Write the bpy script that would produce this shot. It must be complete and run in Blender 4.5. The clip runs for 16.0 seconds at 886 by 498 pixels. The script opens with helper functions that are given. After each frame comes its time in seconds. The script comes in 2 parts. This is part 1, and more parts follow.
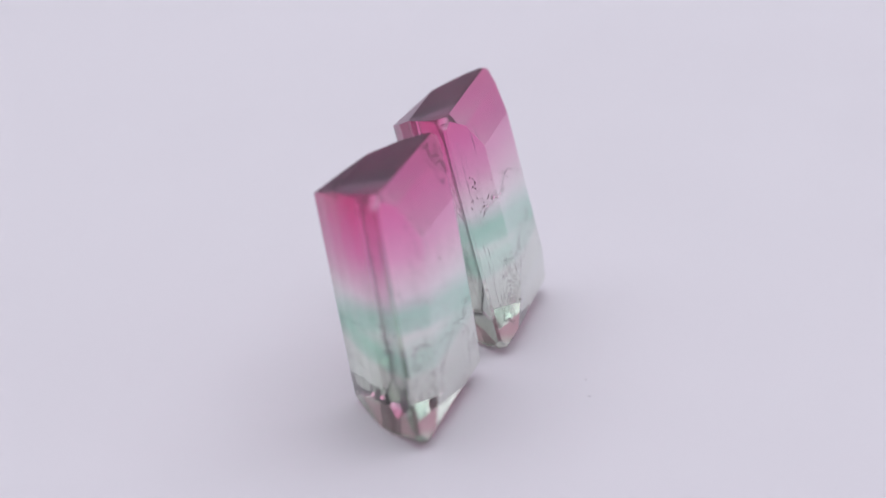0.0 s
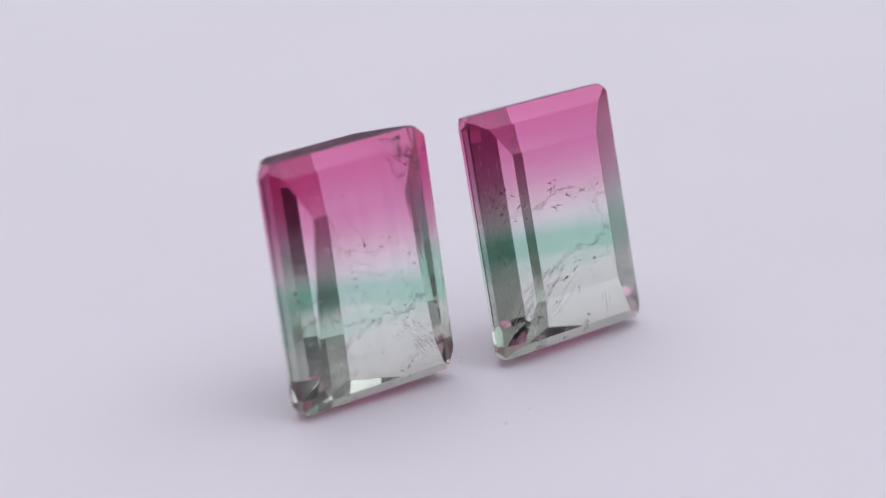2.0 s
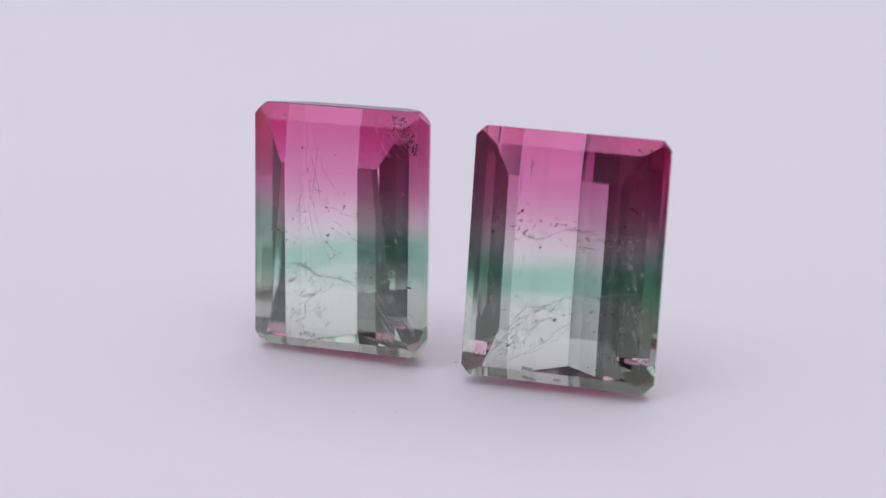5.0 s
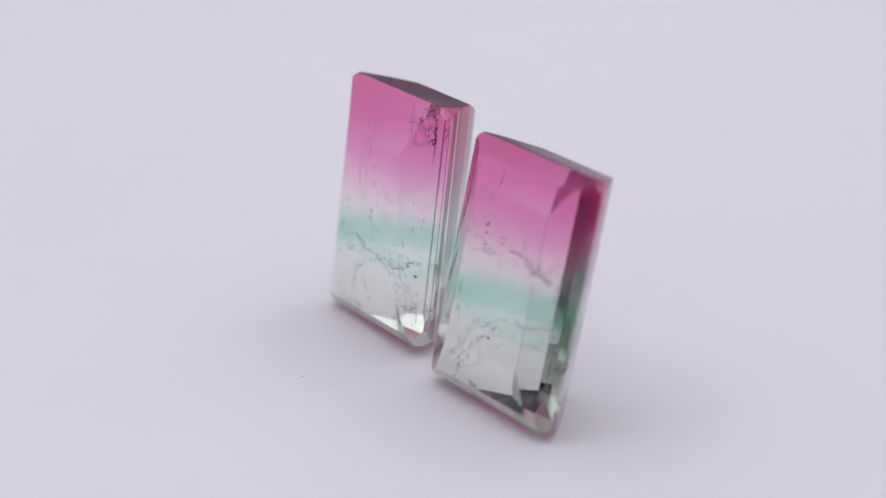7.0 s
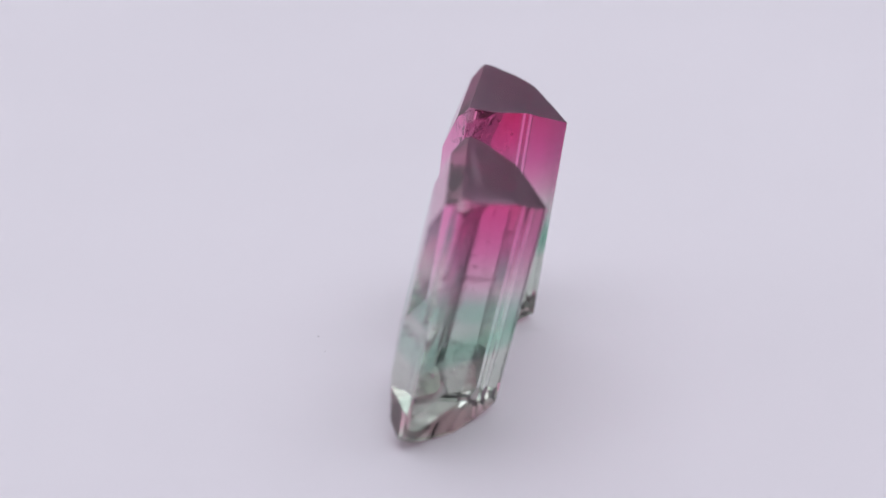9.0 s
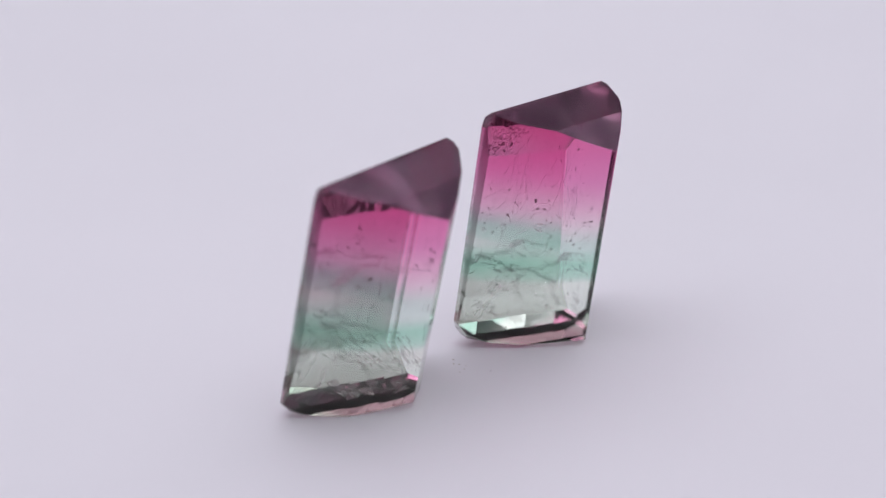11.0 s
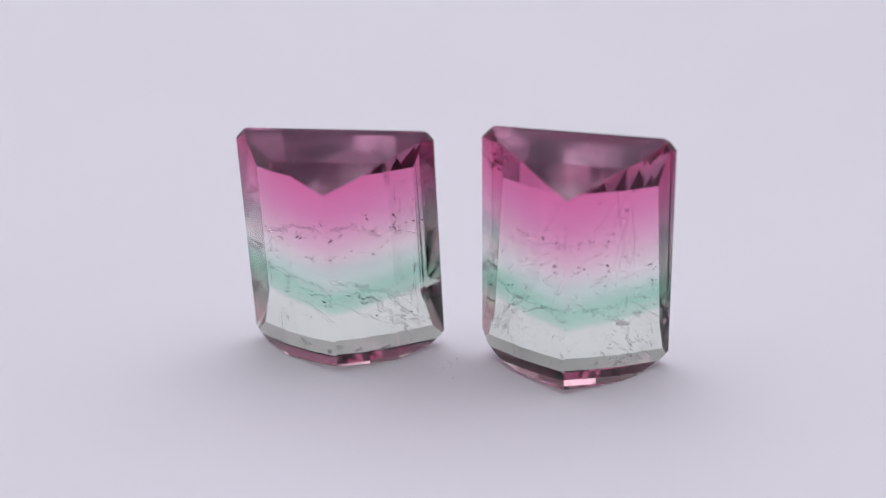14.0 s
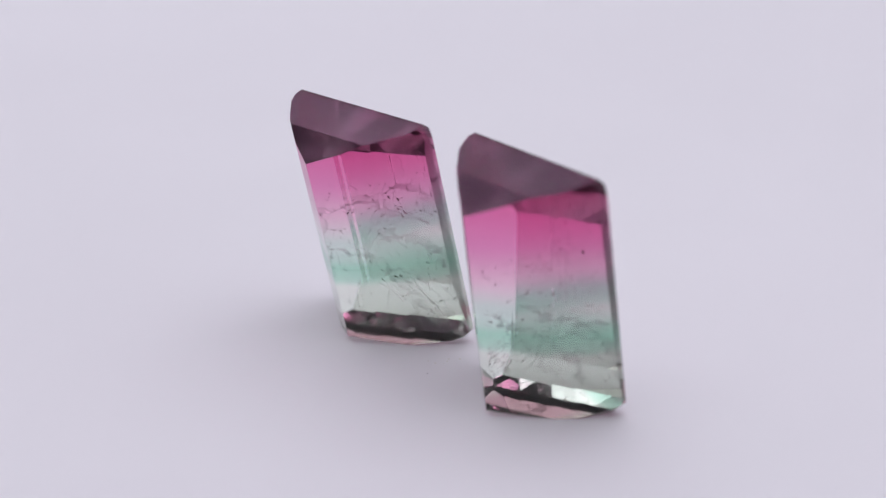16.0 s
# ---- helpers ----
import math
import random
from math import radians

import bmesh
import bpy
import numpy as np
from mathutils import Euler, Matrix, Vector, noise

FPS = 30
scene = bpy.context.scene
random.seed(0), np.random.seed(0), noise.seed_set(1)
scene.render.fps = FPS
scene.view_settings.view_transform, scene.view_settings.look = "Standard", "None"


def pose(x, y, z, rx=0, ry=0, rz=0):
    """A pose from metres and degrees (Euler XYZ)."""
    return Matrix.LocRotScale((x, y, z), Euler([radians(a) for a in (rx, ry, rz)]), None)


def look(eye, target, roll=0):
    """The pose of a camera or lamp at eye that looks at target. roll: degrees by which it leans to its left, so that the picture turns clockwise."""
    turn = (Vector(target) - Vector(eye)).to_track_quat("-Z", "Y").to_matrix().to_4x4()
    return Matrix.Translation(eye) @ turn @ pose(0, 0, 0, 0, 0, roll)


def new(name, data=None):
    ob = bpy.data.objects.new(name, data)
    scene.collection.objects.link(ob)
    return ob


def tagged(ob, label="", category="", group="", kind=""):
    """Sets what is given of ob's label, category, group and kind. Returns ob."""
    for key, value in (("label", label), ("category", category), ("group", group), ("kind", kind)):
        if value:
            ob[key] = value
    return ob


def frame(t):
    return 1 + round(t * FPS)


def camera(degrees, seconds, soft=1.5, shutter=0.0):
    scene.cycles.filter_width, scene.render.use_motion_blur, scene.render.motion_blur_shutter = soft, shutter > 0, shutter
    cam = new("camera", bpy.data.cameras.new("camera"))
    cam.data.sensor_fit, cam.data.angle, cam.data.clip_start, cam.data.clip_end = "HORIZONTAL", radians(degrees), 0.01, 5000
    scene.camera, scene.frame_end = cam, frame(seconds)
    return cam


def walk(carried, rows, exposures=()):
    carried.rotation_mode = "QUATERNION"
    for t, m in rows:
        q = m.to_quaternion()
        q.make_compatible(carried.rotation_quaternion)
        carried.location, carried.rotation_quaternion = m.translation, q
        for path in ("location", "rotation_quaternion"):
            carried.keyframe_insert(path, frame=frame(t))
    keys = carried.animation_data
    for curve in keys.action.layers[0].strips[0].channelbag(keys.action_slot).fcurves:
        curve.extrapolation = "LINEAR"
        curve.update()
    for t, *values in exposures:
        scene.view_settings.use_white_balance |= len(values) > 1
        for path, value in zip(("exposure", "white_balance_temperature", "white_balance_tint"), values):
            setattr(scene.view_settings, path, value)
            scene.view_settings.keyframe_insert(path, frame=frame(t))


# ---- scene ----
cam = camera(20.0, 16.0, soft=1.2)
cam.data.dof.use_dof = True     # a close-up lens, focused on the middle of the disc
cam.data.dof.focus_distance, cam.data.dof.aperture_fstop = 0.1438, 27.0

U = 0.016                       # metres to one unit of the plan
SPIN_START, SPIN = 65.936, -18.8436   # degrees at 0 s, degrees a second
eye = pose(0, -8.3215 * U, 3.6275 * U, 90 - 21.005, 0, 0.311) @ pose(0, 0, 0, 0, 0, -0.77)
walk(cam, [(0.0, eye), (16.0, eye)], exposures=[(0.0, 0.0), (16.0, 0.0)])


def spin(t):
    return pose(0, 0, 0, 0, 0, SPIN_START + SPIN * t)


# ---- light ----
world = bpy.data.worlds.new("room_air")
scene.world = world
world.use_nodes = True
world.node_tree.nodes["Background"].inputs[0].default_value = (0.55, 0.53, 0.60, 1)
world.node_tree.nodes["Background"].inputs[1].default_value = 0.02


def area_lamp(name, size_x, size_y, power, colour, m):
    data = bpy.data.lights.new(name, "AREA")
    data.shape, data.size, data.size_y, data.energy, data.color = "RECTANGLE", size_x, size_y, power, colour
    ob = new(name, data)
    ob.matrix_world = m
    return ob


area_lamp("softbox_lamp", 1.60, 1.60, 12.6, (0.900, 0.881, 1.0), look((0.03, 0.20, 1.00), (0, 0.02, 0)))


# ---- materials ----
def material(name):
    m = bpy.data.materials.new(name)
    m.use_nodes = True
    nodes, links = m.node_tree.nodes, m.node_tree.links
    return m, nodes, links, nodes["Principled BSDF"]


def coords(nodes, links, scale, kind="Object"):
    tc = nodes.new("ShaderNodeTexCoord")
    mp = nodes.new("ShaderNodeMapping")
    mp.inputs["Scale"].default_value = scale if hasattr(scale, "__len__") else (scale,) * 3
    links.new(tc.outputs[kind], mp.inputs["Vector"])
    return mp.outputs["Vector"]


def noise_node(nodes, links, vector, scale, detail=4.0, rough=0.55):
    n = nodes.new("ShaderNodeTexNoise")
    n.inputs["Scale"].default_value, n.inputs["Detail"].default_value, n.inputs["Roughness"].default_value = scale, detail, rough
    links.new(vector, n.inputs["Vector"])
    return n.outputs["Fac"]


def ramp_node(nodes, links, value, stops):
    r = nodes.new("ShaderNodeValToRGB")
    while len(r.color_ramp.elements) < len(stops):
        r.color_ramp.elements.new(0.5)
    for e, (at, c) in zip(r.color_ramp.elements, stops):
        e.position, e.color = at, (*c, 1) if len(c) == 3 else c
    links.new(value, r.inputs["Fac"])
    return r.outputs["Color"]


def paint(name, low, high, rough, size, bump=0.1, spec=0.3):
    m, nodes, links, p = material(name)
    v = coords(nodes, links, 1.0)
    big = noise_node(nodes, links, v, size, 3)
    fine = noise_node(nodes, links, v, size * 30, 6, 0.65)
    links.new(ramp_node(nodes, links, big, [(0.3, low), (0.7, high)]), p.inputs["Base Color"])
    p.inputs["Roughness"].default_value = rough
    p.inputs["Specular IOR Level"].default_value = spec
    b = nodes.new("ShaderNodeBump")
    b.inputs["Strength"].default_value, b.inputs["Distance"].default_value = bump, 0.0002
    links.new(fine, b.inputs["Height"])
    links.new(b.outputs["Normal"], p.inputs["Normal"])
    return m


WHITE_CARD = paint("white_card", (0.775, 0.765, 0.785), (0.805, 0.795, 0.815), 0.6, 18, 0.08)
WALL_WHITE = paint("white_wall_paint", (0.82, 0.81, 0.81), (0.86, 0.85, 0.85), 0.85, 2.0)
TABLE_GREY = paint("grey_table_top", (0.11, 0.105, 0.10), (0.15, 0.145, 0.14), 0.55, 6.0)
WALL_DIM = paint("grey_wall_paint", (0.20, 0.195, 0.195), (0.24, 0.235, 0.23), 0.9, 2.0)
FLOOR_GREY = paint("grey_floor", (0.22, 0.21, 0.20), (0.28, 0.27, 0.26), 0.6, 3.0)


def polish(nodes, links, shader, gloss, rough):
    """White mirror gloss over a shader, rising towards grazing angles."""
    facing = nodes.new("ShaderNodeLayerWeight")
    facing.inputs["Blend"].default_value = 0.5
    steep = nodes.new("ShaderNodeMath")
    steep.operation = "POWER"
    links.new(facing.outputs["Facing"], steep.inputs[0])
    steep.inputs[1].default_value = 5.0
    share = nodes.new("ShaderNodeMath")
    share.operation = "MULTIPLY_ADD"
    links.new(steep.outputs[0], share.inputs[0])
    share.inputs[1].default_value, share.inputs[2].default_value = gloss, 0.0
    mirror, mix = nodes.new("ShaderNodeBsdfGlossy"), nodes.new("ShaderNodeMixShader")
    mirror.inputs["Roughness"].default_value = rough
    links.new(share.outputs[0], mix.inputs[0])
    links.new(shader, mix.inputs[1])
    links.new(mirror.outputs[0], mix.inputs[2])
    links.new(mix.outputs[0], nodes["Material Output"].inputs["Surface"])


def tourmaline(name, warp_seed, shift, slope, rough=0.0):
    """Polished bicoloured stone: pink at the crown end, then a pale zone, a teal band and a nearly clear foot."""
    m, nodes, links, p = material(name)
    nodes.remove(p)
    tc = nodes.new("ShaderNodeTexCoord")
    sep = nodes.new("ShaderNodeSeparateXYZ")
    links.new(tc.outputs["Object"], sep.inputs[0])
    mp = nodes.new("ShaderNodeMapping")
    mp.inputs["Location"].default_value = (warp_seed, 0, 0)
    links.new(tc.outputs["Object"], mp.inputs[0])
    warp = noise_node(nodes, links, mp.outputs[0], 260, 3)
    w = nodes.new("ShaderNodeMath")
    w.operation = "MULTIPLY_ADD"
    links.new(warp, w.inputs[0])
    w.inputs[1].default_value, w.inputs[2].default_value = 0.05, shift - 0.025
    h = nodes.new("ShaderNodeMath")
    h.operation = "MULTIPLY_ADD"
    links.new(sep.outputs["Z"], h.inputs[0])
    h.inputs[1].default_value = 1 / (0.885 * U)
    links.new(w.outputs[0], h.inputs[2])
    # the colour zones tilt towards the back of the stone
    dip = nodes.new("ShaderNodeMath")
    dip.operation = "MULTIPLY_ADD"
    links.new(sep.outputs["Y"], dip.inputs[0])
    dip.inputs[1].default_value = slope / (0.885 * U)
    links.new(h.outputs[0], dip.inputs[2])
    tint = ramp_node(nodes, links, dip.outputs[0], [
        (0.00, (0.95, 0.975, 0.915)), (0.20, (0.93, 0.975, 0.925)), (0.305, (0.95, 0.975, 0.93)), (0.335, (0.69, 0.89, 0.795)), (0.395, (0.59, 0.86, 0.74)),
        (0.475, (0.94, 0.955, 0.94)), (0.545, (0.965, 0.885, 0.905)), (0.64, (0.95, 0.67, 0.80)), (0.78, (0.915, 0.47, 0.70)), (1.0, (0.90, 0.36, 0.58))])
    # the stone is thinner, and so paler, towards its long sides
    side = nodes.new("ShaderNodeMath")
    side.operation = "ABSOLUTE"
    links.new(sep.outputs["X"], side.inputs[0])
    thick = nodes.new("ShaderNodeMapRange")
    thick.inputs["From Min"].default_value, thick.inputs["From Max"].default_value = 0.10 * U, 0.35 * U
    thick.inputs["To Min"].default_value, thick.inputs["To Max"].default_value = 1.0, 0.9
    links.new(side.outputs[0], thick.inputs["Value"])
    pale = nodes.new("ShaderNodeMix")
    pale.data_type = "RGBA"
    pale.inputs["A"].default_value = (0.97, 0.97, 0.97, 1)
    links.new(thick.outputs["Result"], pale.inputs["Factor"])
    links.new(tint, pale.inputs["B"])
    # most of the colour lies deep, towards the pavilion
    deepness = nodes.new("ShaderNodeMapRange")
    deepness.inputs["From Min"].default_value, deepness.inputs["From Max"].default_value = 0.0, 0.03 * U
    deepness.inputs["To Min"].default_value, deepness.inputs["To Max"].default_value = 0.55, 1.25
    links.new(sep.outputs["Y"], deepness.inputs["Value"])
    strength = nodes.new("ShaderNodeGamma")
    links.new(pale.outputs["Result"], strength.inputs["Color"])
    links.new(deepness.outputs["Result"], strength.inputs["Gamma"])
    tint = strength.outputs["Color"]
    g = nodes.new("ShaderNodeBsdfGlass")
    g.inputs["Roughness"].default_value, g.inputs["IOR"].default_value = rough, 1.63
    links.new(tint, g.inputs["Color"])
    # a trace of milkiness from the finest inclusions
    milk = nodes.new("ShaderNodeBsdfDiffuse")
    deep = nodes.new("ShaderNodeMix")
    deep.data_type, deep.blend_type = "RGBA", "MULTIPLY"
    deep.inputs["Factor"].default_value = 1.0
    links.new(tint, deep.inputs["A"])
    links.new(tint, deep.inputs["B"])
    links.new(deep.outputs["Result"], milk.inputs["Color"])
    mix = nodes.new("ShaderNodeMixShader")
    fine = noise_node(nodes, links, mp.outputs[0], 900, 5, 0.65)
    links.new(ramp_node(nodes, links, fine, [(0.40, (0.001, 0.001, 0.001)), (0.70, (0.014, 0.014, 0.014))]), mix.inputs[0])
    links.new(g.outputs[0], mix.inputs[1])
    links.new(milk.outputs[0], mix.inputs[2])
    polish(nodes, links, mix.outputs[0], 0.6, 0.02)
    return m


def smoky(name, seed):
    """The ends of the prism: tourmaline is dark and greyish when looked at along its length; satin polish."""
    m, nodes, links, p = material(name)
    nodes.remove(p)
    v = coords(nodes, links, 1.0)
    cloudy = noise_node(nodes, links, v, 760 + 200 * seed, 5, 0.6)
    g = nodes.new("ShaderNodeBsdfGlass")
    g.inputs["IOR"].default_value = 1.63
    links.new(ramp_node(nodes, links, cloudy, [(0.30, (0.52, 0.27, 0.42)), (0.52, (0.62, 0.34, 0.50)), (0.66, (0.69, 0.39, 0.57)), (0.74, (0.80, 0.48, 0.68))]), g.inputs["Color"])
    links.new(ramp_node(nodes, links, cloudy, [(0.25, (0.14, 0.14, 0.14)), (0.75, (0.24, 0.24, 0.24))]), g.inputs["Roughness"])
    polish(nodes, links, g.outputs[0], 0.6, 0.06)
    return m


def foot_glass(name, seed):
    """The foot facets: clear stone, with rose light from the pink end put into its colour."""
    m, nodes, links, p = material(name)
    nodes.remove(p)
    cloudy = noise_node(nodes, links, coords(nodes, links, 1.0), 500 + 200 * seed, 4, 0.6)
    g = nodes.new("ShaderNodeBsdfGlass")
    g.inputs["IOR"].default_value, g.inputs["Roughness"].default_value = 1.63, 0.03
    rose = ramp_node(nodes, links, cloudy, [(0.35, (0.82, 0.40, 0.52)), (0.65, (0.88, 0.50, 0.62))])
    # the painted rose light fades to nearly clear towards the corners
    sep, side = nodes.new("ShaderNodeSeparateXYZ"), nodes.new("ShaderNodeMath")
    links.new(coords(nodes, links, 1.0), sep.inputs[0])
    side.operation = "ABSOLUTE"
    links.new(sep.outputs["X"], side.inputs[0])
    thin = nodes.new("ShaderNodeMapRange")
    thin.inputs["From Min"].default_value, thin.inputs["From Max"].default_value = 0.15 * U, 0.27 * U
    links.new(side.outputs[0], thin.inputs["Value"])
    clear = nodes.new("ShaderNodeMix")
    clear.data_type = "RGBA"
    links.new(thin.outputs["Result"], clear.inputs["Factor"])
    links.new(rose, clear.inputs["A"])
    clear.inputs["B"].default_value = (0.88, 0.88, 0.84, 1)
    links.new(clear.outputs["Result"], g.inputs["Color"])
    polish(nodes, links, g.outputs[0], 0.6, 0.03)
    return m


def air_gap(name, open_share):
    """An open crack: a film of air inside the stone."""
    m, nodes, links, p = material(name)
    nodes.remove(p)
    g = nodes.new("ShaderNodeBsdfGlass")
    g.inputs["IOR"].default_value, g.inputs["Roughness"].default_value = 1 / 1.63, 0.25
    clear = nodes.new("ShaderNodeBsdfTransparent")
    mix = nodes.new("ShaderNodeMixShader")
    patchy = noise_node(nodes, links, coords(nodes, links, 1.0), 1500, 3, 0.6)
    links.new(ramp_node(nodes, links, patchy, [(0.40, (open_share * 0.2,) * 3), (0.65, (open_share,) * 3)]), mix.inputs[0])
    links.new(clear.outputs[0], mix.inputs[1])
    links.new(g.outputs[0], mix.inputs[2])
    links.new(mix.outputs[0], nodes["Material Output"].inputs["Surface"])
    return m


STONE_A = tourmaline("bicolour_tourmaline", 0.0, 0.54, -0.12)
STONE_B = tourmaline("bicolour_tourmaline_banded", 0.3, 0.505, -0.09)
SATIN_A = smoky("satin_end_facets", 0.0)
SATIN_B = smoky("satin_end_facets_banded", 0.3)
FOOT_A = foot_glass("foot_facets_rose_light", 0.0)
FOOT_B = foot_glass("foot_facets_rose_light_banded", 0.3)


def mineral(name, low, high, rough):
    m, nodes, links, p = material(name)
    v = coords(nodes, links, 1.0)
    links.new(ramp_node(nodes, links, noise_node(nodes, links, v, 900, 3), [(0.35, low), (0.65, high)]), p.inputs["Base Color"])
    p.inputs["Roughness"].default_value = rough
    return m


DARK_FLAW = mineral("dark_inclusion", (0.08, 0.055, 0.06), (0.30, 0.23, 0.23), 0.5)


def feather(name, share):
    """A crazed white fracture, half see-through."""
    m, nodes, links, p = material(name)
    nodes.remove(p)
    white, through_it = nodes.new("ShaderNodeBsdfDiffuse"), nodes.new("ShaderNodeBsdfTranslucent")
    white.inputs["Color"].default_value = through_it.inputs["Color"].default_value = (0.86, 0.84, 0.85, 1)
    both, mix, clear = nodes.new("ShaderNodeMixShader"), nodes.new("ShaderNodeMixShader"), nodes.new("ShaderNodeBsdfTransparent")
    both.inputs[0].default_value = 0.5
    links.new(white.outputs[0], both.inputs[1])
    links.new(through_it.outputs[0], both.inputs[2])
    patchy = noise_node(nodes, links, coords(nodes, links, 1.0), 1500, 4, 0.65)
    links.new(ramp_node(nodes, links, patchy, [(0.40, (share * 0.15,) * 3), (0.65, (share,) * 3)]), mix.inputs[0])
    links.new(clear.outputs[0], mix.inputs[1])
    links.new(both.outputs[0], mix.inputs[2])
    links.new(mix.outputs[0], nodes["Material Output"].inputs["Surface"])
    return m


def veil(name, share):
    """A film of tiny mirrors, mostly see-through: bright before dark facets, hardly seen before pale ones."""
    m, nodes, links, p = material(name)
    nodes.remove(p)
    mirror, clear = nodes.new("ShaderNodeBsdfGlossy"), nodes.new("ShaderNodeBsdfTransparent")
    mirror.inputs["Color"].default_value = (0.95, 0.94, 0.95, 1)
    mirror.inputs["Roughness"].default_value = 0.45
    mix = nodes.new("ShaderNodeMixShader")
    patchy = noise_node(nodes, links, coords(nodes, links, 1.0), 1800, 4, 0.65)
    links.new(ramp_node(nodes, links, patchy, [(0.38, (share * 0.15,) * 3), (0.62, (share,) * 3)]), mix.inputs[0])
    links.new(clear.outputs[0], mix.inputs[1])
    links.new(mirror.outputs[0], mix.inputs[2])
    links.new(mix.outputs[0], nodes["Material Output"].inputs["Surface"])
    return m


VEIL = veil("silvery_veil", 0.27)
SPARK = mineral("silvery_flake", (0.90, 0.89, 0.90), (0.95, 0.95, 0.95), 0.22)
SPARK.node_tree.nodes["Principled BSDF"].inputs["Metallic"].default_value = 1.0
WHITE_FLAW = feather("white_feather", 0.48)
TUBE = feather("growth_tube", 0.55)
STRAND = veil("silvery_strand", 0.5)
MOTTLE = feather("pale_mottling", 0.55)
HEALED = air_gap("healed_fracture", 0.35)
CRUMB = mineral("pale_crumb", (0.62, 0.60, 0.52), (0.72, 0.70, 0.64), 0.7)
GRIT = mineral("grey_grit", (0.25, 0.23, 0.24), (0.40, 0.38, 0.40), 0.7)


# ---- mesh helpers ----
def finish(name, bm, mat, parent=None, label="", smooth=False):
    me = bpy.data.meshes.new(name)
    bm.normal_update()
    bm.to_mesh(me)
    bm.free()
    me.materials.append(mat)
    for poly in me.polygons:
        poly.use_smooth = smooth
    ob = new(name, me)
    if parent is not None:
        ob.parent = parent
    if label:
        ob["label"] = label
    return ob


def part(name, bm, mat, parent, label="", smooth=False):
    return finish(name, bm, mat, parent, label, smooth)


def box(bm, x0, x1, y0, y1, z0, z1):
    v = [bm.verts.new((x, y, z)) for z in (z0, z1) for y in (y0, y1) for x in (x0, x1)]
    for f in ((0, 2, 3, 1), (4, 5, 7, 6), (0, 1, 5, 4), (2, 6, 7, 3), (0, 4, 6, 2), (1, 3, 7, 5)):
        bm.faces.new([v[i] for i in f])


def solid_from_planes(planes):
    """The convex solid inside all planes (normal, distance), as a bmesh with flat facets."""
    n = np.array([p[0] for p in planes], float)
    length = np.linalg.norm(n, axis=1)
    n, d = n / length[:, None], np.array([p[1] for p in planes], float) / length
    found = []
    count = len(n)
    for i in range(count):
        for j in range(i + 1, count):
            for k in range(j + 1, count):
                a = n[[i, j, k]]
                if abs(np.linalg.det(a)) < 1e-5:
                    continue
                p = np.linalg.solve(a, d[[i, j, k]])
                if (n @ p <= d + 1e-7).all() and not any(np.abs(p - q).max() < 1e-5 for q in found):
                    found.append(p)
    bm = bmesh.new()
    for p in found:
        bm.verts.new(p)
    bmesh.ops.convex_hull(bm, input=bm.verts)
    bmesh.ops.dissolve_limit(bm, angle_limit=radians(0.6), verts=bm.verts, edges=bm.edges)
    bmesh.ops.recalc_face_normals(bm, faces=bm.faces)
    return bm


def gem_planes(width, height, cut, crown, side, top, foot, keel_x, taper=0.0, breaks=()):
    """Facets of a long octagon step cut, with the girdle at y = 0, the table before it and steps back to a keel along z.
    crown: (table's distance, width of the bevel at either side, (inset, distance) of the steps at the top, at the foot);
    side: (half width, depth) from girdle to keel; top, foot: (inset, depth) of the end steps."""
    rise, bevel_sides, bevel_top, bevel_foot = crown
    planes = [((0, -1, -taper), rise), ((1, 0, 0), width / 2), ((-1, 0, 0), width / 2), ((0, 0, 1), height / 2), ((0, 0, -1), height / 2)]
    for sx, bevel_side in zip((-1, 1), bevel_sides):
        planes.append(((sx * rise, -bevel_side, 0), rise * width / 2))
        for (x0, y0), (x1, y1) in zip(side, side[1:]):
            nx, ny = y1 - y0, x0 - x1
            planes.append(((sx * nx, ny, 0), nx * x0 + ny * y0 + sx * nx * keel_x * (1 if x0 < width * 0.45 else 0)))
    for sz, steps, bevel in ((1, top, bevel_top), (-1, foot, bevel_foot)):
        for (i0, y0), (i1, y1) in zip(bevel, bevel[1:]):
            nz, ny = y1 - y0, i1 - i0
            planes.append(((0, -ny, sz * nz), nz * (height / 2 - i0) + ny * y0))
        for (i0, y0), (i1, y1) in zip(steps, steps[1:]):
            nz, ny = y1 - y0, i1 - i0
            planes.append(((0, ny, sz * nz), nz * (height / 2 - i0) + ny * y0))
    for sx in (-1, 1):
        for sz in (-1, 1):
            edge = width / 2 + height / 2 - cut
            planes.append(((sx, 0, sz), edge))
            planes.append(((sx, 0.55, sz), edge + 0.55 * 0.03))
            planes.append(((sx, -0.9, sz), edge + 0.010))
    return planes + list(breaks)


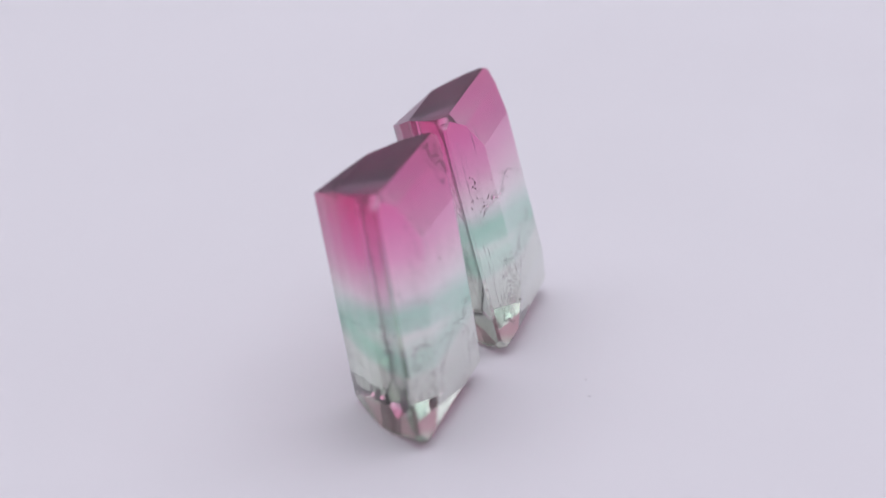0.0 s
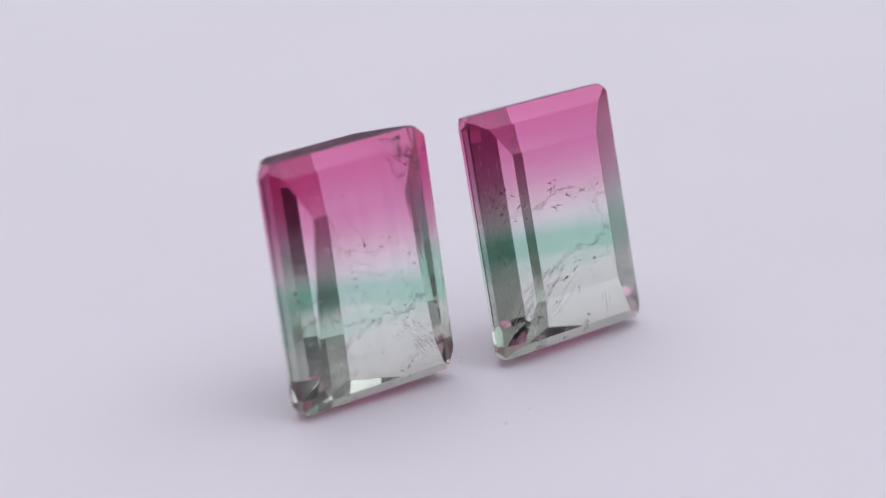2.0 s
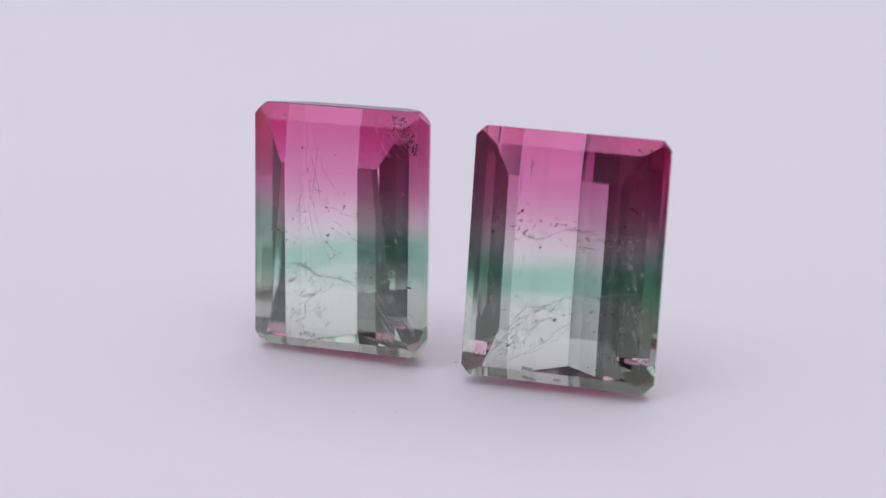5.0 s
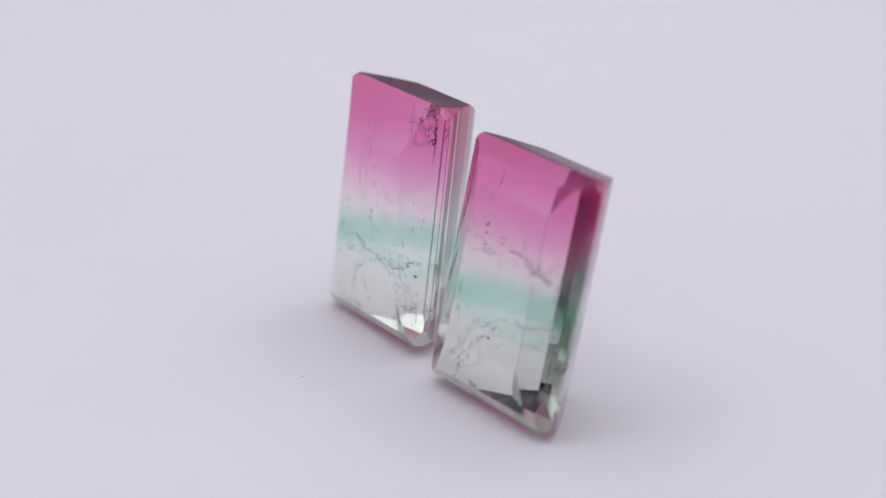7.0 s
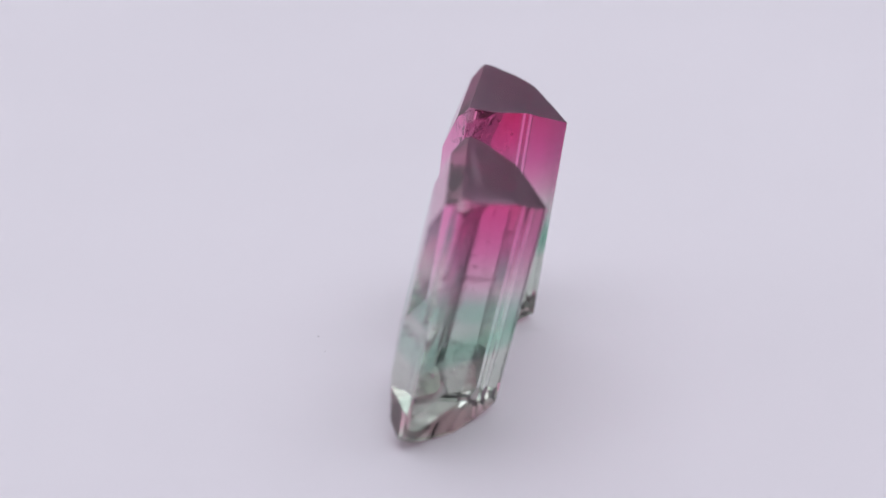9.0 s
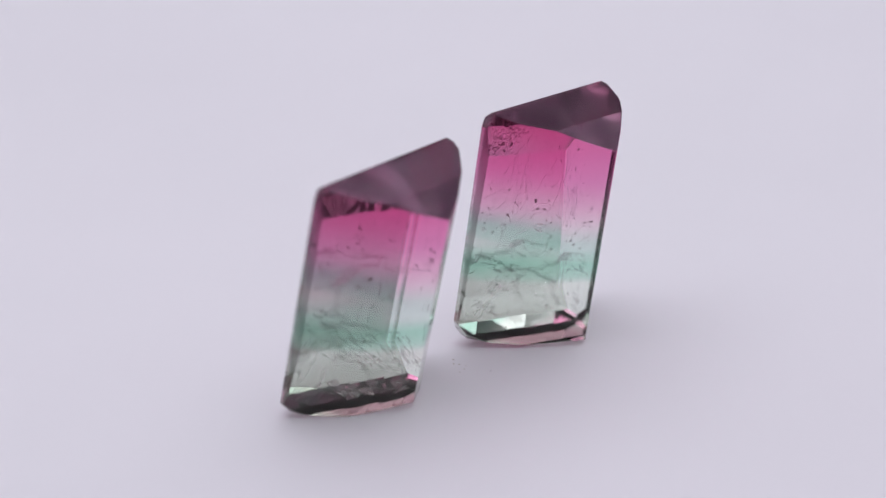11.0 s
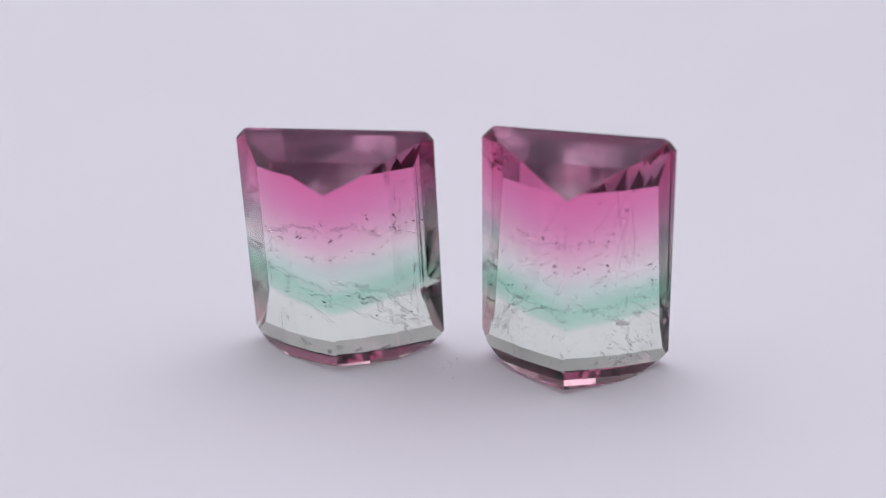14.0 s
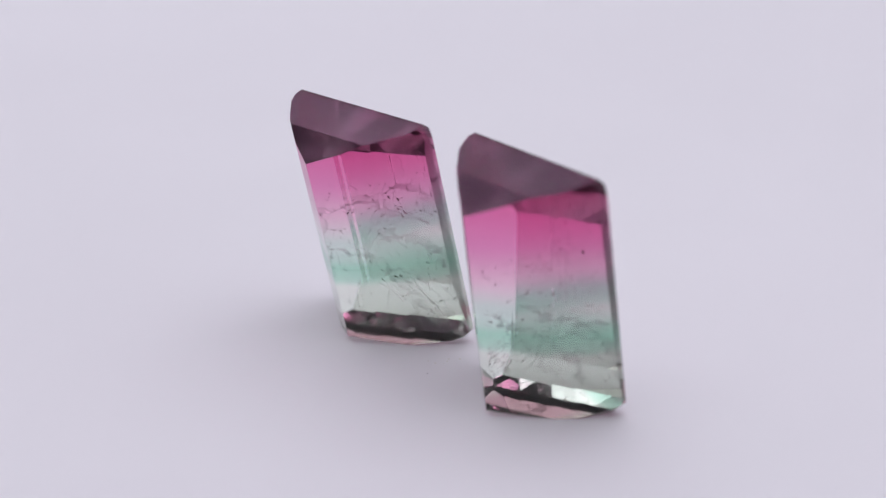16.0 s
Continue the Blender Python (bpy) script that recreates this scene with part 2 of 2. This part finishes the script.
# ---- the room, added out of view, plain and closed; its walls shape the reflections ----
def room():
    def slab(name, mat, label, *b):
        bm = bmesh.new()
        box(bm, *b)
        return tagged(finish(name, bm, mat), label, name.split("_")[0], kind="structure")

    slab("floor", FLOOR_GREY, "plain grey floor of the room", -0.85, 0.85, -0.7, 1.1, -0.85, -0.75)
    slab("ceiling", WALL_WHITE, "plain white ceiling of the room", -0.85, 0.85, -0.7, 1.1, 1.65, 1.75)
    slab("wall_north", WALL_WHITE, "plain white wall behind the table", -0.85, 0.85, 1.1, 1.2, -0.85, 1.75)
    # unseen walls: dim south darkens the facets, close white sides act as reflectors
    slab("wall_south", WALL_DIM, "unseen grey wall behind the camera, added for dark reflections", -0.85, 0.85, -0.8, -0.7, -0.85, 1.75)
    slab("wall_east", WALL_WHITE, "unseen white side wall, added to reflect light into the stones", 0.85, 0.95, -0.8, 1.2, -0.85, 1.75)
    slab("wall_west", WALL_WHITE, "unseen white side wall, added to reflect light into the stones", -0.95, -0.85, -0.8, 1.2, -0.85, 1.75)


room()


def white_table():
    base = tagged(new("table"), "plain grey table under the turntable", "table")
    base.location = (0, 0, -0.75)
    bm = bmesh.new()
    box(bm, -0.7, 0.7, -0.35, 0.75, 0.70, 0.735)
    bmesh.ops.bevel(bm, geom=bm.edges, offset=0.004, segments=2, affect="EDGES")
    part("tabletop", bm, TABLE_GREY, base)
    for x in (-0.64, 0.64):
        for y in (-0.29, 0.69):
            bm = bmesh.new()
            box(bm, x - 0.025, x + 0.025, y - 0.025, y + 0.025, 0, 0.70)
            part("leg", bm, WALL_WHITE, base)


white_table()


def turntable():
    hub = tagged(new("turntable"), "round matt white turntable with a few crumbs of dust", "turntable")
    bm = bmesh.new()
    bmesh.ops.create_cone(bm, cap_ends=True, segments=160, radius1=0.102, radius2=0.102, depth=0.012, matrix=Matrix.Translation((0, 0, -0.006)))
    rim = [e for e in bm.edges if len(e.link_faces) == 2 and any(len(f.verts) > 10 for f in e.link_faces)]
    bmesh.ops.bevel(bm, geom=rim, offset=0.001, segments=2, affect="EDGES")
    part("disc", bm, WHITE_CARD, hub)
    bm = bmesh.new()
    bmesh.ops.create_cone(bm, cap_ends=True, segments=64, radius1=0.05, radius2=0.05, depth=0.0034, matrix=Matrix.Translation((0, 0, -0.0137)))
    part("base_ring", bm, WALL_DIM, hub)
    rng = random.Random(21)

    def grain(name, mat, x, y, r):
        bm = bmesh.new()
        bmesh.ops.create_icosphere(bm, subdivisions=1, radius=r * U)
        for v in bm.verts:
            v.co *= rng.uniform(0.6, 1.2)
            v.co.z = max(v.co.z * 0.5, -0.2 * r * U)
        part(name, bm, mat, hub).location = (x * U, y * U, 0.2 * r * U)

    for _ in range(6):
        grain("crumb", CRUMB, rng.gauss(0.0, 0.035), rng.gauss(0.03, 0.035), rng.uniform(0.002, 0.005))
    for x, y, r in ((-0.11, -0.553, 0.004), (0.019, -0.491, 0.003), (-0.033, 0.152, 0.003)):
        grain("grit", GRIT, x, y, r)
    return hub


TURNTABLE = turntable()


# ---- the two stones ----
def gemstone(label, mat, satin, foot, planes, x, y, yaw, lean, roll):
    """The stone, and its pose on the disc at rest, with its lowest point on it."""
    turn = pose(0, 0, 0, 0, 0, yaw) @ pose(0, 0, 0, lean) @ pose(0, 0, 0, 0, roll)
    bm = solid_from_planes(planes)
    low = min((turn @ v.co).z for v in bm.verts)
    for f in bm.faces:
        f.material_index = 2 if f.normal.z < -0.8 and -0.1 < f.normal.y < 0.15 else int(f.normal.z > 0.8 and f.normal.y > -0.1)
    bmesh.ops.bevel(bm, geom=list(bm.edges), offset=0.0014, segments=1, affect="EDGES", clamp_overlap=True, material=0)
    bmesh.ops.scale(bm, vec=(U, U, U), verts=bm.verts)
    gem = tagged(new("gemstone"), label, "gemstone", "pair of cut stones")
    stone = part("stone", bm, mat, gem)
    stone.data.materials.append(satin)
    stone.data.materials.append(foot)
    return gem, pose(x * U, y * U, -low * U) @ turn


GEM_A, REST_A = gemstone("pink and teal step-cut tourmaline with a flawed corner, standing on end", STONE_A, SATIN_A, FOOT_A, gem_planes(
    0.675, 0.890, 0.043, (0.068, (0.118, 0.140), [(0.0, 0.0), (0.055, 0.040), (0.17, 0.072)], [(0.0, 0.0), (0.040, 0.034), (0.208, 0.066)]), [(0.3376, 0.015), (0.267, 0.1084), (0.1822, 0.1986), (0.1017, 0.2686), (0.0, 0.3453)],
    [(0.0, 0.015), (0.020, 0.20), (0.0825, 0.344)], [(0.0, 0.015), (0.014, 0.20), (0.052, 0.3453)], -0.0063, 0.050, [((1, -0.15, -0.72), 0.606)]), -0.4218, -0.0882, 7.16, -9.2, -1.87)
GEM_B, REST_B = gemstone("pink and teal step-cut tourmaline with fine growth tubes, standing on end", STONE_B, SATIN_B, FOOT_B, gem_planes(
    0.696, 0.886, 0.036, (0.078, (0.149, 0.149), [(0.0, 0.0), (0.055, 0.045), (0.16, 0.078)], [(0.0, 0.0), (0.044, 0.046), (0.182, 0.078)]), [(0.348, 0.015), (0.2652, 0.106), (0.2042, 0.1681), (0.110, 0.2401), (0.0, 0.3017)],
    [(0.0, 0.015), (0.020, 0.18), (0.0774, 0.3017)], [(0.0, 0.015), (0.020, 0.18), (0.0749, 0.3017)], 0.002, -0.002), 0.4158, 0.0258, 11.23, -14.02, 0.29)


# ---- flaws inside the stones ----
def flake(bm, rng, at, long, wide, thin, turn):
    """A small ragged lens, five-sided, flat along its own z."""
    m = Matrix.Translation(at) @ turn
    rim = []
    for k in range(5):
        a = 2 * math.pi * (k + rng.uniform(-0.3, 0.3)) / 5
        r = rng.uniform(0.6, 1.2)
        rim.append(bm.verts.new(m @ Vector((long * r * math.cos(a), wide * r * math.sin(a), 0))))
    up, down = bm.verts.new(m @ Vector((0, 0, thin))), bm.verts.new(m @ Vector((0, 0, -thin)))
    for k in range(5):
        bm.faces.new((rim[k], rim[(k + 1) % 5], up))
        bm.faces.new((rim[(k + 1) % 5], rim[k], down))


def inside(v):
    """v, brought well within either stone."""
    x = min(max(v[0], -0.285), 0.285)
    y = min(max(v[1], -0.35 * (0.32 - abs(x))), 0.25 - 0.85 * abs(x))
    return Vector((x, y, min(max(v[2], -0.41 + 0.15 * max(y, 0)), 0.41 - 0.25 * max(y, 0))))


def flaws(name, gem, mat, label, count, seed, place, size, full_stretch=1.0, aim=None, wild=0.5):
    """count flakes, at place(rng, s) for s in 0..1, in the stone's units."""
    rng = random.Random(seed)
    bm = bmesh.new()
    for i in range(count):
        if i == 0 or rng.random() < 0.45:
            seat = Vector(place(rng, (i + rng.random()) / count))
        at = (seat + Vector((rng.gauss(0, 0.010), rng.gauss(0, 0.008), rng.gauss(0, 0.008))))
        at = inside((at.x, at.y, min(max(at.z, -0.41 + 0.008 * full_stretch), 0.42 - 0.010 * full_stretch))) * U
        r = rng.uniform(*size) * min(2.2, math.exp(rng.gauss(-0.85, 0.6))) * U
        stretch = max(1.0, full_stretch * rng.uniform(0.4, 1.3))
        ang = (aim if aim is not None else rng.uniform(0, 180)) + rng.gauss(0, 40 * wild)
        turn = pose(0, 0, 0, 0, -ang, 0) @ pose(0, 0, 0, 90 + rng.gauss(0, 50 * wild))
        flake(bm, rng, at, r * stretch, r / stretch ** 0.5, r * 0.12, turn)
    ob = part(name, bm, mat, gem, label)
    ob["kind"] = "stuff"
    return ob


def crack(gem, seed, ends, sag, y, deep, rough):
    """A thin open crack: a wavy film of air from one point (x, z) to another, deep metres-by-unit into the stone."""
    rng = random.Random(seed)
    (x0, z0), (x1, z1) = ends
    bm, rows, steps = bmesh.new(), [], 46
    wander, slope = 0.0, 0.0
    for i in range(steps + 1):
        s = i / steps
        slope = 0.6 * slope + rng.gauss(0, rough)
        wander = 0.9 * wander + slope
        x, z = x0 + (x1 - x0) * s, z0 + (z1 - z0) * s - sag * 4 * s * (1 - s)
        along = Vector((x1 - x0, 0, z1 - z0)).normalized()
        x, z = x - along.z * wander, z + along.x * wander
        half = 0.5 * deep * (0.25 + rng.random()) * min(1.0, 6 * s + 0.1, 6 * (1 - s) + 0.1)
        thin = 0.0006 * (0.5 + rng.random())
        yc = y + rng.gauss(0, 0.004)
        rows.append([bm.verts.new(inside(c) * U) for c in (
            (x - along.z * thin, yc - half, z + along.x * thin), (x - along.z * thin, yc + half, z + along.x * thin + 0.2 * half),
            (x + along.z * thin, yc + half, z - along.x * thin + 0.2 * half), (x + along.z * thin, yc - half, z - along.x * thin))])
    for a, b in zip(rows, rows[1:]):
        for k in range(4):
            bm.faces.new((a[k], a[(k + 1) % 4], b[(k + 1) % 4], b[k]))
    bm.faces.new(rows[0][::-1])
    bm.faces.new(rows[-1])
    bmesh.ops.recalc_face_normals(bm, faces=bm.faces)
    part("crack", bm, HEALED, gem)


def filaments(name, gem, label, count, seed, place, aim, length, wander, radius=0.0012):
    """Fine white strands inside the stone: count wavering threads that start at place(rng) and run at about aim degrees."""
    rng = random.Random(seed)
    bm = bmesh.new()
    for _ in range(count):
        x, y, z = place(rng)
        a = radians(aim + rng.gauss(0, wander))
        bend, steps = rng.gauss(0, 0.02), 22
        span = length * rng.uniform(0.3, 1.2) / steps
        r0 = radius * rng.uniform(0.4, 1.2)
        rows = []
        for i in range(steps + 1):
            s = i / steps
            r = r0 * (0.25 + 0.75 * math.sin(math.pi * min(max(s, 0.03), 0.97))) * rng.uniform(0.6, 1.3)
            c = inside((x, y, z))
            side = Vector((-math.sin(a), 0, math.cos(a)))
            rows.append([bm.verts.new((c + q) * U) for q in (side * r, -side * r, Vector((0, r, 0)))])
            bend = 0.7 * bend + rng.gauss(0, 0.06)
            a += bend * 0.5 + (radians(aim) - a) * 0.12
            x, y, z = x + span * math.cos(a), y + rng.gauss(0, 0.002), z + span * math.sin(a)
        for p, q in zip(rows, rows[1:]):
            for k in range(3):
                bm.faces.new((p[k], p[(k + 1) % 3], q[(k + 1) % 3], q[k]))
    ob = part(name, bm, STRAND, gem, label)
    ob["kind"] = "stuff"


def cloud(cx, cy, cz, sx, sy, sz):
    return lambda rng, s: (cx + rng.gauss(0, sx), min(max(cy + rng.gauss(0, sy), -0.05), 0.24), cz + rng.gauss(0, sz))


def sheet(x0, z0, x1, z1, sag, y0, y1, fuzz):
    """A healed crack that runs through the stone from (x0, z0) to (x1, z1)."""
    def at(rng, s):
        w = 0.02 * math.sin(s * 17) + 0.012 * math.sin(s * 41)
        return (x0 + (x1 - x0) * s, rng.uniform(y0, y1), z0 + (z1 - z0) * s - sag * 4 * s * (1 - s) + w + rng.gauss(0, fuzz))
    return at


flaws("corner_flaw", GEM_A, DARK_FLAW, "dark pitted specks in one corner", 230, 1, lambda r, s: (0.285 - 0.08 * s + r.gauss(0, 0.012), 0.0 + 0.08 * r.random(), 0.29 + 0.12 * s + r.gauss(0, 0.014)), (0.003, 0.006), 1.2)
flaws("corner_feather", GEM_A, VEIL, "pale broken feather in one corner", 110, 2, cloud(0.265, 0.02, 0.33, 0.02, 0.02, 0.05), (0.003, 0.009), 2.2, 60)
flaws("mottled_cloud", GEM_A, VEIL, "", 330, 15, lambda r, s: (r.uniform(-0.25, 0.27), r.uniform(0.03, 0.13), r.uniform(-0.40, 0.14)), (0.003, 0.006), 1.6)
flaws("speck_band", GEM_A, DARK_FLAW, "", 130, 4, lambda r, s: (r.uniform(-0.29, 0.27), r.uniform(-0.04, 0.05), 0.03 + r.gauss(0, 0.05)), (0.002, 0.0045), 1.5, 20)
flaws("healed_crack", GEM_A, DARK_FLAW, "", 90, 5, sheet(-0.30, -0.13, 0.30, -0.20, -0.05, -0.02, 0.03, 0.004), (0.002, 0.0045), 2.2, 0, 0.4)
flaws("foot_feather", GEM_A, VEIL, "", 110, 6, sheet(0.10, -0.20, 0.29, -0.38, -0.02, 0.02, 0.06, 0.010), (0.004, 0.010), 2.2, -40, 0.4)
flaws("speck_trail", GEM_A, DARK_FLAW, "", 14, 7, lambda r, s: (-0.02 + 0.06 * s + r.gauss(0, 0.02), 0.06 + r.gauss(0, 0.02), 0.32 - 0.40 * s), (0.003, 0.006), 1.6, 70)
flaws("growth_tube", GEM_B, TUBE, "fine white growth tubes running lengthwise", 230, 8, lambda r, s: (r.choice((-1, -1, 1)) * r.uniform(0.13, 0.30), r.uniform(0.0, 0.08), r.uniform(-0.36, 0.36)), (0.003, 0.006), 9.0, 90, 0.03)
flaws("pink_veil", GEM_B, DARK_FLAW, "dark ragged veil under the pink zone", 120, 9, sheet(-0.26, 0.08, 0.32, 0.04, -0.05, -0.03, 0.12, 0.018), (0.0025, 0.005), 2.4, 12, 0.5)
flaws("healed_crack", GEM_B, DARK_FLAW, "", 130, 10, sheet(-0.22, -0.36, 0.32, -0.14, -0.06, -0.02, 0.06, 0.012), (0.002, 0.0045), 2.4, 25, 0.5)
flaws("pale_feather", GEM_B, VEIL, "", 130, 11, sheet(0.18, 0.08, 0.32, -0.34, 0.0, 0.03, 0.07, 0.010), (0.004, 0.008), 2.4, -65, 0.4)
flaws("foot_specks", GEM_B, DARK_FLAW, "", 60, 12, lambda r, s: (r.uniform(-0.3, 0.3), r.uniform(0.0, 0.12), r.uniform(-0.40, -0.12)), (0.002, 0.005), 1.3)
flaws("foot_break", GEM_A, WHITE_FLAW, "", 30, 13, lambda r, s: (r.uniform(-0.22, 0.22), r.uniform(0.02, 0.13), -0.405 + r.gauss(0, 0.006)), (0.005, 0.014), 1.2, 0, 0.6)
flaws("foot_break", GEM_B, WHITE_FLAW, "", 30, 14, lambda r, s: (r.uniform(-0.22, 0.22), r.uniform(0.02, 0.12), -0.400 + r.gauss(0, 0.006)), (0.005, 0.014), 1.2, 0, 0.6)

flaws("foot_wisp", GEM_A, VEIL, "", 130, 17, lambda r, s: (r.uniform(-0.27, -0.05), r.uniform(0.02, 0.10), r.uniform(-0.38, -0.14)), (0.005, 0.010), 3.5, 35, 0.5)
flaws("sparkle", GEM_A, SPARK, "", 40, 18, lambda r, s: (r.uniform(-0.28, 0.28), r.uniform(0.05, 0.24), r.uniform(-0.30, 0.10)), (0.002, 0.004), 1.6)
flaws("mottling", GEM_A, MOTTLE, "pale mottled clouding", 330, 24, lambda r, s: (r.choice((r.uniform(-0.26, -0.03), r.uniform(-0.26, -0.03), r.uniform(0.05, 0.27))), r.uniform(-0.01, 0.05), r.gauss(-0.08, 0.20)), (0.003, 0.006), 1.7, 70)
flaws("corner_sparkle", GEM_A, SPARK, "silvery flakes in one corner", 40, 23, lambda r, s: (0.275 - 0.07 * s + r.gauss(0, 0.012), r.uniform(0.0, 0.07), 0.29 + 0.12 * s + r.gauss(0, 0.014)), (0.003, 0.006), 1.5)
flaws("sparkle", GEM_B, SPARK, "", 44, 19, lambda r, s: (r.uniform(-0.28, 0.28), r.uniform(0.05, 0.24), r.uniform(-0.34, 0.02)), (0.002, 0.004), 1.8)
flaws("foot_wisp", GEM_B, VEIL, "", 60, 20, sheet(-0.28, -0.36, -0.02, -0.16, 0.02, 0.02, 0.10, 0.022), (0.005, 0.011), 3.0, 40, 0.4)
flaws("side_specks", GEM_B, DARK_FLAW, "", 60, 21, lambda r, s: (-0.27 + 0.16 * s + r.gauss(0, 0.012), r.uniform(0.0, 0.08), r.uniform(0.06, 0.20)), (0.002, 0.005), 1.7, 50, 0.6)
flaws("back_veil", GEM_B, DARK_FLAW, "", 80, 22, sheet(-0.20, 0.06, 0.22, 0.10, 0.04, 0.10, 0.20, 0.010), (0.002, 0.0045), 3.0, 5, 0.3)

for seed, ends, sag, y, deep, rough in (
        (31, ((-0.16, -0.36), (0.06, -0.17)), -0.03, 0.03, 0.05, 0.003), (32, ((0.02, -0.20), (0.29, -0.15)), -0.02, 0.02, 0.06, 0.003),
        (33, ((-0.28, -0.14), (0.12, -0.22)), -0.02, 0.05, 0.05, 0.002), (34, ((0.12, 0.42), (0.29, 0.30)), 0.03, 0.0, 0.03, 0.004),
        (35, ((0.14, -0.36), (0.29, -0.22)), 0.03, 0.04, 0.05, 0.004)):
    crack(GEM_A, seed, ends, sag, y, deep, rough)
for seed, ends, sag, y, deep, rough in (
        (41, ((-0.20, -0.40), (0.02, -0.17)), -0.03, 0.03, 0.06, 0.003), (42, ((-0.18, -0.22), (0.31, -0.12)), -0.03, 0.02, 0.06, 0.003),
        (43, ((-0.24, 0.03), (0.32, 0.05)), -0.06, 0.01, 0.06, 0.004), (44, ((0.20, 0.10), (0.31, -0.30)), 0.0, 0.06, 0.05, 0.003)):
    crack(GEM_B, seed, ends, sag, y, deep, rough)


filaments("strand", GEM_A, "fine white strands running lengthwise", 12, 61, lambda r: (r.gauss(-0.115, 0.030), r.uniform(0.0, 0.05), r.uniform(0.10, 0.38)), -86, 0.34, 7, 0.0012)
filaments("cross_strand", GEM_A, "", 5, 62, lambda r: (r.uniform(-0.22, -0.02), r.uniform(0.0, 0.05), r.gauss(0.01, 0.05)), -25, 0.14, 40)
filaments("foot_strand", GEM_A, "", 15, 63, lambda r: (r.uniform(0.13, 0.22), r.uniform(0.0, 0.03), r.uniform(-0.32, -0.20)), -48, 0.18, 16)
filaments("corner_strand", GEM_A, "", 14, 65, lambda r: (r.uniform(0.15, 0.22), r.uniform(-0.02, 0.01), r.uniform(0.34, 0.41)), -45, 0.12, 20)
filaments("fan_strand", GEM_B, "fan of pale strands rising from the foot", 11, 66, lambda r: (r.uniform(-0.28, -0.16), r.uniform(0.0, 0.05), r.uniform(-0.41, -0.33)), 42, 0.30, 12)
filaments("side_strand", GEM_B, "", 14, 67, lambda r: (r.uniform(0.22, 0.27), r.uniform(0.0, 0.03), r.uniform(-0.22, -0.10)), -62, 0.20, 14)
filaments("low_strand", GEM_B, "", 6, 69, lambda r: (r.uniform(-0.10, 0.14), r.uniform(-0.02, 0.03), r.gauss(-0.16, 0.02)), 14, 0.14, 16, 0.0011)


def motions():
    steps = [i * 0.25 for i in range(65)]
    walk(TURNTABLE, [(t, spin(t)) for t in steps])
    walk(GEM_A, [(t, spin(t) @ REST_A) for t in steps])
    walk(GEM_B, [(t, spin(t) @ REST_B) for t in steps])


motions()
